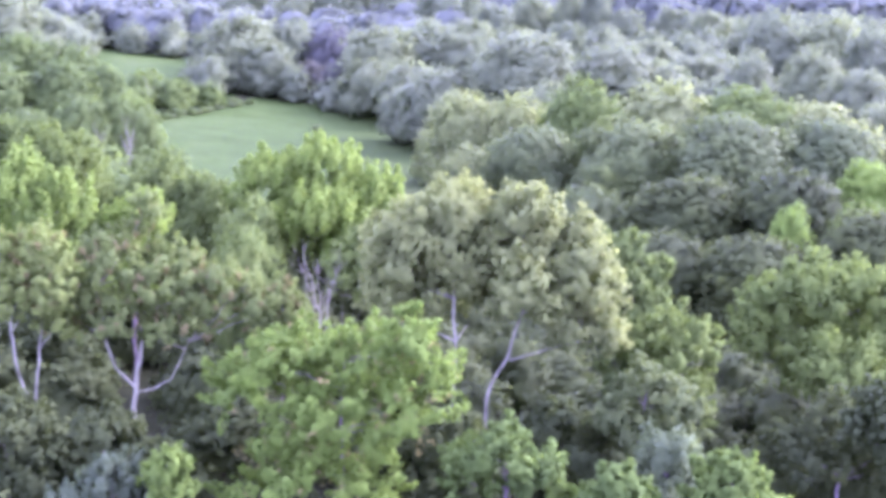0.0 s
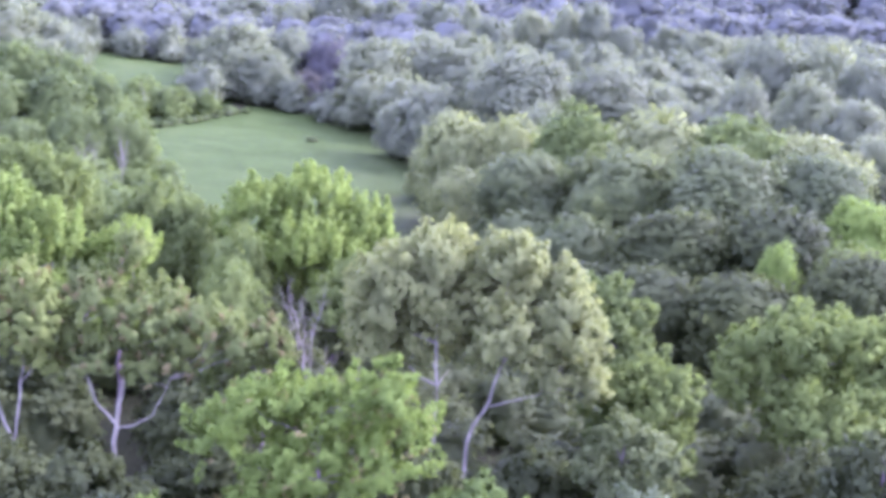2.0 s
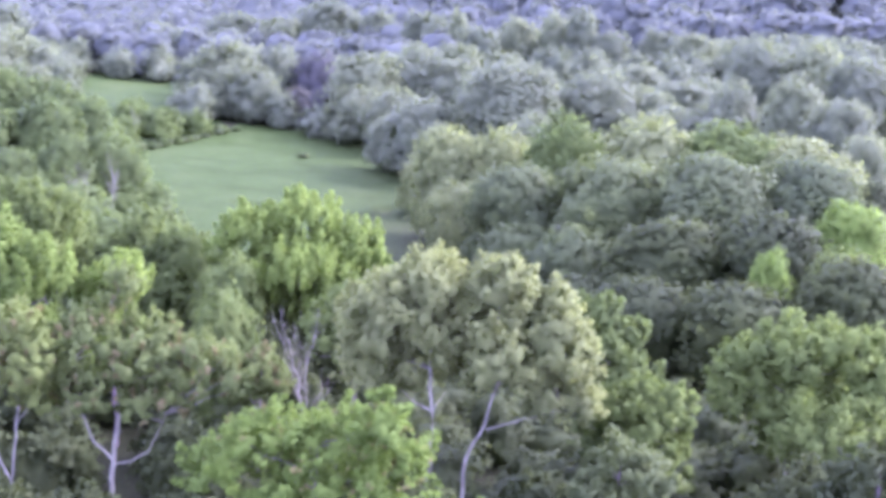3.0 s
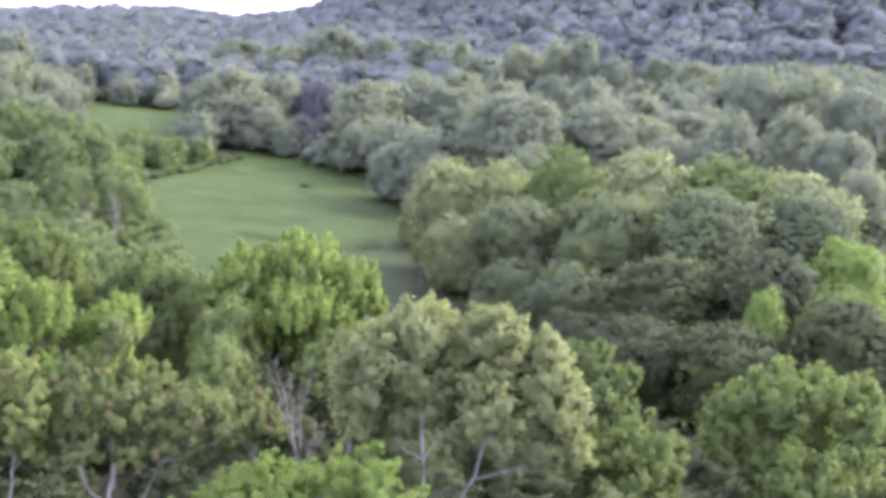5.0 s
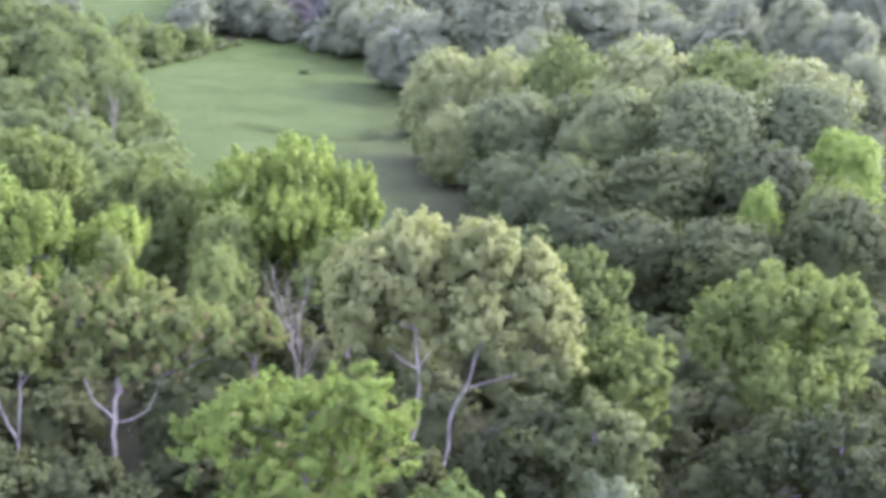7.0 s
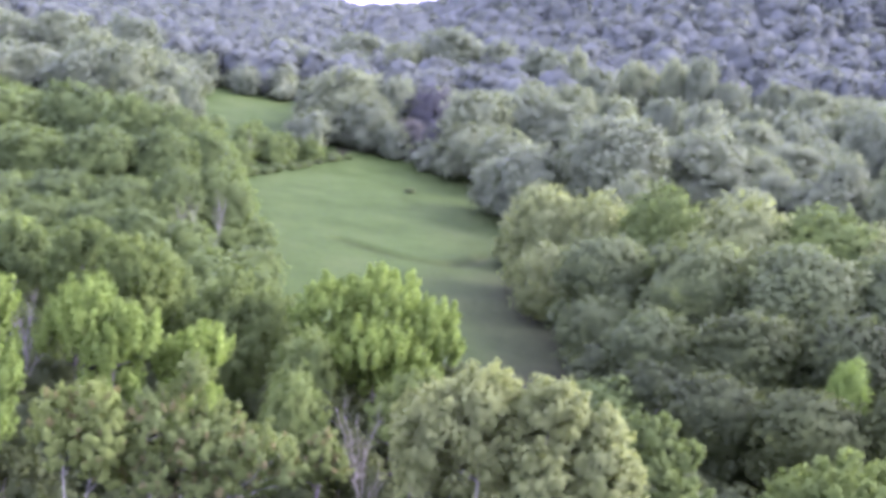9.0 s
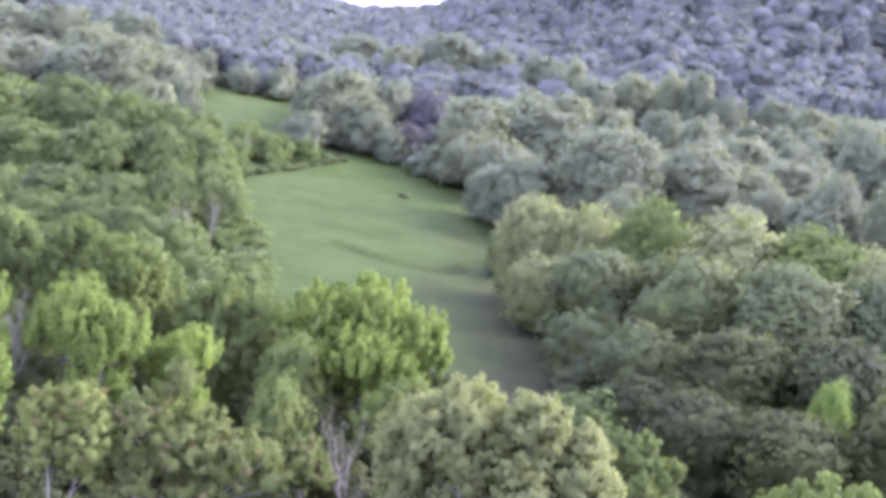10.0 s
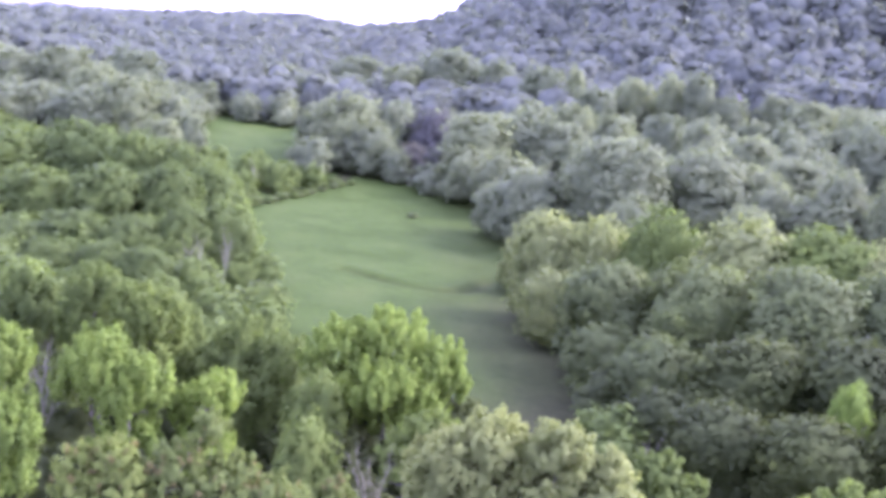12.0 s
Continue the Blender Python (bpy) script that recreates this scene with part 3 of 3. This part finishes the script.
bare_tree(-70.5, 236, 8.5, 2.5, 65, "thin pale dead snag at the meadow's corner")

# ---------------------------------------------------------------- woods round the fields: trees of a few kinds, each its own thing
KINDS = {}
WOOD_SPOTS = []
RNG = np.random.default_rng(77)


def wood_tree(x, y, top, w, style, leaf, label, group):
    """A tree of the woods, on shared meshes, at its own size and turn."""
    lod = 3 if top - float(land(x, y)) < 4.5 else 0 if y < 150 else 1 if y < 235 else 2
    pick = int(RNG.integers(0, 2 if lod else 3))
    key = (style, leaf, lod, pick)
    if key not in KINDS:
        rng = np.random.default_rng(1000 + len(KINDS))
        dome = style == "dome"   # broad smooth heads
        heads = grown_heads(13, 10, 0.02, 5 if dome else 8, rng, 0.58 if dome else 0.48)
        v, t, o = crown_of(heads, (480, 340, 240, 60)[lod], (2.0, 2.3, 2.7, 3.2)[lod], (11500, 8200, 5200, 900)[lod], (0.34, 0.38, 0.46, 0.7)[lod], rng, up=0.9, slim=0.46, inner=0.0, core=0.77, lift=-0.1 if dome else 0.3, own=0.1, single=True, edge=0.4, rings=(7, 10), lay=1.3)
        tv, tf = tube(*bough((0, 0, -1.0), (0.4, 0.2, 9.0), 0.26, 0.08, rng, 6, 0), 7)
        for head in heads[1:6]:
            bv, bf = tube(*bough((0.1, 0, 4 + 4 * rng.random()), head[:3], 0.10, 0.03, rng, 4), 5)
            n = len(tv)
            tv, tf = tv + bv, tf + [tuple(i + n for i in face) for face in bf]
        trunk = mesh_from("trunk", tv, tf)
        trunk.materials.append(BARK["brown"])
        KINDS[key] = (trunk, fast_mesh("crown", v, t, o, LEAF[leaf]))
    trunk, crown = KINDS[key]
    z = float(land(x, y))
    h = max(0.9, top - z)
    w = min(w, 1.9 * h + 1)
    WOOD_SPOTS.append((x, y, w * 0.40))
    thing = tagged(new("woodland_tree" if h > 4.5 else "field_shrub"), label, "tree" if h > 4.5 else "shrub", group)
    thing.matrix_basis = pose(x, y, z, 0, 0, float(RNG.random() * 360)) @ Matrix.Diagonal((w / 10 * RNG.uniform(0.88, 1.12), w / 10, h / 13, 1))
    part("trunk", trunk, BARK["brown"], thing)
    part("crown", crown, LEAF[leaf], thing)
    return thing


LEFT_MID = [
    (-54.5, 108, 14.8, 8.0),
    (-39.5, 110, 13.5, 7.4),
    (-33.9, 104, 13.5, 4.1),
    (-21.3, 92, 14.1, 7.7),
    (-23.8, 90, 13.3, 6.6),
    (-40.6, 88, 11.3, 5.6),
    (-14.3, 82, 14.4, 6.4),
    (-12.4, 72, 14.1, 6.1),
    (-29.6, 94, 11.7, 5.3),
    (-44.0, 112, 10.9, 6.3),
]
for x, y, top, w in LEFT_MID:
    wood_tree(x, y, top, w * 0.95, "round", "green", "rounded green tree below the wood", "trees below the field")
LEFT_DARK = [
    (-37.3, 140, 7.8, 6.1),
    (-41.1, 142, 6.5, 5.5),
    (-49.8, 143, 9.2, 9.5),
]
for x, y, top, w in LEFT_DARK:
    wood_tree(x, y, top, w * 1.10, "round", "deep", "dark green thicket at the meadow's edge", "dark thickets")
LEFT_WOOD = [
    (-100.1, 185, 22.0, 17.4),
    (-88.4, 190, 23.5, 15.6),
    (-75.2, 185, 23.0, 13.1),
    (-66.7, 185, 21.1, 11.0),
    (-83.7, 165, 18.4, 13.8),
    (-72.0, 165, 19.1, 13.6),
    (-63.6, 170, 19.2, 12.0),
    (-59.8, 178, 18.7, 8.7),
    (-50.2, 160, 14.9, 9.6),
    (-54.6, 155, 15.2, 9.3),
    (-61.3, 150, 13.8, 10.8),
    (-71.1, 150, 13.9, 11.7),
    (-77.2, 145, 13.3, 10.6),
    (-67.8, 138, 12.3, 8.5),
    (-59.9, 138, 12.5, 8.5),
    (-52.9, 136, 12.5, 8.3),
]
for x, y, top, w in LEFT_WOOD:
    wood_tree(x, y, top, w * 1.05, "round", "wood", "leafy green tree of the wood beside the meadow", "wood beside the meadow")
LEFT_FAR = [
    (-162.7, 300, 33.8, 18.0),
    (-148.7, 300, 34.5, 19.5),
    (-129.0, 300, 36.6, 17.7),
    (-128.7, 280, 31.6, 16.6),
    (-132.9, 255, 27.4, 18.1),
    (-118.5, 250, 27.0, 16.3),
    (-109.3, 255, 28.7, 16.5),
    (-101.2, 260, 26.3, 12.6),
    (-91.4, 250, 22.4, 8.1),
    (-139.0, 250, 25.9, 15.1),
    (-92.8, 235, 22.5, 11.4),
]
for x, y, top, w in LEFT_FAR:
    wood_tree(x, y, top, w * 1.00, "round", "hazed_olive", "haze-greyed green tree of the wood above the far field", "wood above the far field")
HEDGE = [
    (-63.8, 298, 26.8, 28.0),
    (-51.4, 300, 24.6, 14.0),
    (-73.0, 300, 19.5, 14.2),
    (-55.1, 285, 19.1, 16.4),
    (-65.7, 285, 15.5, 13.5),
]
for x, y, top, w in HEDGE:
    wood_tree(x, y, top, w * 0.92, "round", "hazed_olive", "tall haze-greyed green hedgerow tree between two fields", "hedgerow trees")
DULL = [
    (-41.1, 300, 22.9, 15.5),
    (-44.4, 290, 14.9, 12.1),
    (-34.7, 282, 15.4, 13.2),
]
for x, y, top, w in DULL:
    wood_tree(x, y, top, w * 0.90, "round", "dull", "dull grey-green thinly leaved tree in the hedgerow", "hedgerow trees")
LOW = [
    (-68.9, 242, 4.7, 5.2),
    (-65.9, 250, 5.9, 6.0),
    (-64.5, 262, 6.7, 6.3),
    (-70.7, 235, 7.3, 3.8),
    (-34.9, 241, 3.9, 4.2),
    (-59.6, 268, 7.4, 5.7),
    (-69.8, 225, 6.1, 6.1),
]
for x, y, top, w in LOW:
    wood_tree(x, y, top, w * 0.90, "round", "deep", "low dark shrub in the rough grass", "field shrubs")
RIGHT_UPPER = [
    (-26.1, 280, 23.3, 17.3),
    (-16.9, 290, 25.5, 19.3),
    (-6.2, 285, 24.2, 14.5),
    (-27.0, 268, 16.3, 13.9),
    (-16.3, 258, 17.1, 14.7),
    (-7.5, 222, 16.7, 16.1),
    (-14.7, 232, 12.7, 10.8),
    (9.5, 222, 23.7, 19.2),
    (28.1, 230, 21.1, 19.7),
    (41.6, 275, 22.5, 12.3),
    (37.8, 235, 19.5, 12.9),
    (50.6, 255, 19.4, 15.2),
    (49.3, 205, 17.5, 17.3),
    (13.0, 190, 15.4, 10.7),
    (32.5, 195, 15.6, 8.8),
    (20.9, 235, 14.8, 8.3),
    (39.9, 215, 16.7, 9.7),
]
for x, y, top, w in RIGHT_UPPER:
    wood_tree(x, y, top, w * 1.12, "round", "hazed_olive", "rounded haze-greyed green tree of the wood along the stream", "wood along the stream")
RIGHT_LOWER = [
    (-0.3, 165, 15.4, 10.5),
    (6.8, 163, 15.6, 9.5),
    (26.4, 150, 18.6, 13.5),
    (46.5, 148, 17.4, 13.0),
    (-4.7, 184, 9.5, 8.5),
    (1.8, 152, 9.6, 9.5),
    (9.5, 140, 13.0, 12.0),
    (20.0, 134, 14.6, 14.0),
    (31.5, 128, 16.0, 15.0),
    (43.0, 130, 15.6, 13.0),
    (9.0, 130, 7.6, 8.5),
    (14.5, 121, 9.6, 10.5),
    (23.5, 114, 12.0, 12.5),
    (34.0, 111, 13.0, 12.0),
    (14.5, 108, 7.0, 7.5),
    (20.5, 101, 8.8, 9.5),
    (27.5, 97, 9.6, 10.0),
    (37.5, 96, 11.6, 10.0),
]
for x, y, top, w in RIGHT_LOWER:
    # painted light: dark leaf for the shaded front rows, brightened leaf behind
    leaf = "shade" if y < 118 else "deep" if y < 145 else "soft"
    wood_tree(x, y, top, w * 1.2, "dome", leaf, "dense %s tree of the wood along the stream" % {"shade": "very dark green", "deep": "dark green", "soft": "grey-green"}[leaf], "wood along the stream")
RIGHT_SLOPE = [
    (60.3, 232, 27.8, 16.1),
    (70.5, 228, 27.6, 15.7),
    (74.9, 214, 26.0, 12.7),
    (57.6, 195, 21.9, 12.6),
    (62.9, 184, 20.2, 11.9),
    (50.3, 205, 20.8, 11.2),
    (59.2, 160, 16.6, 9.6),
]
for x, y, top, w in RIGHT_SLOPE:
    wood_tree(x, y, top, w * 1.00, "round", "hazed_olive", "haze-greyed green tree on the slope above the stream", "trees on the far slope")
RIGHT_LIME = [
    (16.1, 157, 18.4, 13.0),
    (36.8, 150, 18.8, 15.5),
]
for x, y, top, w in RIGHT_LIME:
    wood_tree(x, y, top, w * 1.05, "dome", "wood", "pale yellow-green tree standing out of the darker wood", "wood along the stream")
RIGHT_FRESH = [
    (31.6, 102, 11.6, 4.6),
    (43.6, 117, 13.2, 9.0),
    (39.5, 106, 10.6, 8.0),
]
for x, y, top, w in RIGHT_FRESH:
    wood_tree(x, y, top, w * 1.1, "round", "lime" if y != 106 else "green", "fresh %s tree in front of the darker wood" % ("yellow-green" if y != 106 else "green"), "wood along the stream")
BACK = [
    (-124.8, 430, 30.8, 29.3),
    (-128.5, 400, 24.6, 23.3),
    (-134.3, 380, 21.7, 18.2),
    (-137.8, 370, 22.8, 15.8),
    (-102.4, 400, 28.0, 18.8),
    (-99.5, 460, 34.3, 33.4),
    (-56.6, 430, 39.1, 33.0),
    (-72.4, 420, 32.5, 23.8),
    (-35.6, 420, 37.1, 21.3),
    (-16.5, 390, 34.7, 21.7),
    (-5.1, 370, 37.0, 9.3),
    (-90.0, 420, 28.4, 24.0),
    (-15.5, 330, 26.3, 18.5),
    (-3.3, 320, 25.7, 16.2),
    (2.4, 340, 30.3, 15.4),
    (14.2, 350, 33.3, 17.5),
    (24.9, 345, 36.0, 12.0),
    (33.0, 340, 35.8, 11.8),
    (41.0, 340, 29.9, 15.2),
    (56.9, 350, 31.8, 13.8),
    (65.3, 330, 30.0, 14.6),
    (73.0, 300, 29.5, 16.1),
    (21.0, 290, 25.5, 13.1),
    (30.2, 280, 25.9, 14.0),
    (8.1, 300, 24.2, 13.6),
]
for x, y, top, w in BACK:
    wood_tree(x, y, top, w * 0.90, "round", "hazed_olive", "hazy grey-green tree on the far slope", "trees on the far slope")

# a ragged hedge between the two fields
for k in range(20):
    u = k / 19
    x, y = -67.5 + 11 * u ** 1.4 + RNG.uniform(-0.8, 0.8), 216 + 54 * u + RNG.uniform(-0.8, 0.8)
    wood_tree(x, y, float(land(x, y)) + RNG.uniform(0.9, 2.0), RNG.uniform(2.6, 4.2), "round", ("deep", "wood")[k % 2], "low %s hedge shrub between the fields" % ("dark green", "mid-green")[k % 2], "hedge shrubs")

# ---------------------------------------------------------------- woods beyond counting
def mass_of_trees(name, label, spots, moulds, leaf, rng, lift=0.0):
    """Many trees as one mass. spots: x, y, height, width."""
    V, T, O, n = [], [], [], 0
    for x, y, h, w in spots:
        v, t, o = moulds[rng.integers(0, len(moulds))]
        turn = rng.random() * 6.283
        c, d = math.cos(turn), math.sin(turn)
        s, k = w / 10, h / 12
        V.append(np.stack([(v[:, 0] * c - v[:, 1] * d) * s + x, (v[:, 0] * d + v[:, 1] * c) * s + y, v[:, 2] * k + float(land(x, y)) - 0.3], 1))
        O.append(np.stack([o[:, 0] * c - o[:, 1] * d, o[:, 0] * d + o[:, 1] * c, o[:, 2] + lift], 1))
        T.append(t + n)
        n += len(v)
    O = [o / np.linalg.norm(o, axis=1)[:, None] for o in O]
    me = fast_mesh(name, np.concatenate(V), np.concatenate(T), np.concatenate(O), LEAF[leaf])
    return tagged(new(name, me), label, "woods", kind="stuff")


def moulds_of(styles, sprays, span, leaves, size, rng, lift=0.6, core=0.93, rings=(4, 7)):
    made = []
    for style in styles:
        if style == "spire":
            heads = [(0, 0, 12 * u, r, r, 2.6) for u, r in ((0.22, 3.4), (0.45, 2.6), (0.66, 1.8), (0.82, 1.0))]
        else:
            heads = grown_heads(12, 10, 0.0, 5, rng, 0.5)
        made.append(crown_of(heads, sprays, span, leaves, size, rng, up=0.35, slim=0.5, inner=0.0, core=core, lift=lift, own=0.14, single=True, edge=0.3, rings=rings, lay=1.4, rough=0.03))
    return made


def fill_spots(y0, y1, step, low, high, x_left, x_right, wide, rng):
    """A loose grid of spots where no field and no larger tree is in the way."""
    taken = np.array([(o.location.x, o.location.y, 1.3) for o in scene.objects if o.type == "EMPTY"] + WOOD_SPOTS)
    spots, y = [], y0
    while y < y1:
        x = x_left * y
        while x < x_right * y:
            px, py = x + rng.uniform(-0.4, 0.4) * step, y + rng.uniform(-0.4, 0.4) * step
            gap = 325 < py < 424 and abs(px - 8 - 0.114 * py) < 6.5   # the cleared strip below the bank
            if not gap and not bool(open_land(px, py, -3.5)) and np.min(np.hypot(taken[:, 0] - px, taken[:, 1] - py) - taken[:, 2]) > 0:
                spots.append((px, py, rng.uniform(low, high), step * wide * rng.uniform(0.85, 1.2)))
            x += step
        y += step
    return spots


MASS = np.random.default_rng(9)
near_moulds = moulds_of(["round"] * 4, 120, 2.2, 1400, 0.6, MASS, 0.45, 0.7, (4, 6))
mid_moulds = moulds_of(["round"] * 5, 100, 2.4, 760, 0.8, MASS, 0.5, 0.8, (4, 6))
far_moulds = moulds_of(["round"] * 5 + ["spire"] * 2, 70, 2.0, 300, 0.95, MASS, 0.5, 0.88, (5, 8))
last_moulds = moulds_of(["round"] * 4, 40, 2.2, 100, 1.3, MASS, 0.5, 0.92, (4, 6))
under = fill_spots(40, 97, 5.4, 3.5, 6.5, -0.62, 0.55, 1.1, MASS)
mid_left = fill_spots(99, 262, 7.5, 5.5, 8.5, -0.66, 0.42, 1.0, MASS)
mass_of_trees("undergrowth", "dense undergrowth and saplings between the larger trees, green darkened for shade", under[::2], near_moulds, "shade", MASS)
mass_of_trees("undergrowth", "undergrowth and saplings under the trees, green darkened for shade", under[1::2], near_moulds, "shade", MASS)
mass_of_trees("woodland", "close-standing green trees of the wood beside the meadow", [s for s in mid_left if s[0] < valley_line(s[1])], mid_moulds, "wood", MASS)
mass_of_trees("woodland", "close-standing trees of the wood along the stream, green darkened for shade", [s for s in mid_left if s[0] >= valley_line(s[1])], mid_moulds, "shade", MASS)
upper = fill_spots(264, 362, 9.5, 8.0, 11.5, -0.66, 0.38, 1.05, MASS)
mass_of_trees("woodland", "haze-greyed green woods on the upper slopes of the valley", upper, mid_moulds, "hazed_olive", MASS)
def far_mountain():
    """A distant mountain that closes the valley behind the woods, its haze put into a pale base colour."""
    xs = np.linspace(-2600, -380, 75)
    top = np.interp(xs, [-2600, -1600, -1200, -1050, -860, -700, -600, -380], [150, 128, 104, 94, 118, 104, 82, 40])
    top = top + 3.0 * np.sin(xs * 0.031) + 1.8 * np.sin(xs * 0.083 + 1)
    rows = []
    for k, u in enumerate((0.0, 0.35, 0.7, 0.9, 1.0)):
        rows.append(np.stack([xs, 2450 + 250 * u + 0 * xs, 10 + (top - 10) * u + 2.0 * np.sin(xs * 0.05 + 2 * k) * (0 < u < 1)], 1))
    n = len(xs)
    i = (np.arange(4)[:, None] * n + np.arange(n - 1)[None]).ravel()
    me = mesh_from("far_mountain", np.concatenate(rows), np.stack([i, i + 1, i + n + 1, i + n], 1))
    m, nt, p = material("hazed_far_hillside")
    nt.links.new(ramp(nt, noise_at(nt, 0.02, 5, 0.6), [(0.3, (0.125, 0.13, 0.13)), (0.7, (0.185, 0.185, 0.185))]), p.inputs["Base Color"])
    p.inputs["Roughness"].default_value = 0.95
    me.materials.append(m)
    return tagged(new("backdrop", me), "pale hazy mountain far behind the wooded valley", "mountain", kind="structure")


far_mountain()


def bare_bank(x, y, w, d):
    """A cut bank of pale stony earth on the hillside."""
    rng = np.random.default_rng(31)
    n, k = 22, 12
    u, v = np.meshgrid(np.linspace(-1, 1, n), np.linspace(0, 1, k))
    ragged = 1 - 0.35 * np.abs(u) ** 2 + 0.10 * np.sin(u * 7 + 1)
    X, Y = x + u * w / 2, y + v * d * ragged
    Z = land(X, Y) + 0.4 + v * 4.2 * ragged + rng.normal(size=u.shape) * 0.16
    Z[0] = land(X[0], Y[0]) - 0.4
    i = (np.arange(k - 1)[:, None] * n + np.arange(n - 1)[None]).ravel()
    me = mesh_from("bare_bank", np.stack([X.ravel(), Y.ravel(), Z.ravel()], 1), np.stack([i, i + 1, i + n + 1, i + n], 1))
    m, nt, p = material("pale_stony_earth")
    nt.links.new(ramp(nt, noise_at(nt, 0.9, 6, 0.65), [(0.3, (0.13, 0.12, 0.125)), (0.7, (0.25, 0.23, 0.24))]), p.inputs["Base Color"])
    p.inputs["Roughness"].default_value = 0.95
    me.materials.append(m)
    return tagged(new("bare_bank", me), "pale bare stony bank cut into the wooded hillside", "bank", kind="structure")


bare_bank(56, 418, 15, 7)
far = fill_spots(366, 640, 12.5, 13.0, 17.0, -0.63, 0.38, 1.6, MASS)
mass_of_trees("far_woods", "dense haze-greyed woods on the furthest ridges", fill_spots(648, 1000, 21, 17.0, 23.0, -0.63, 0.38, 1.3, MASS), last_moulds, "far", MASS, 0.2)
mass_of_trees("far_woods", "dense haze-greyed woods covering the far hillsides", far, far_moulds, "far", MASS, 0.15)
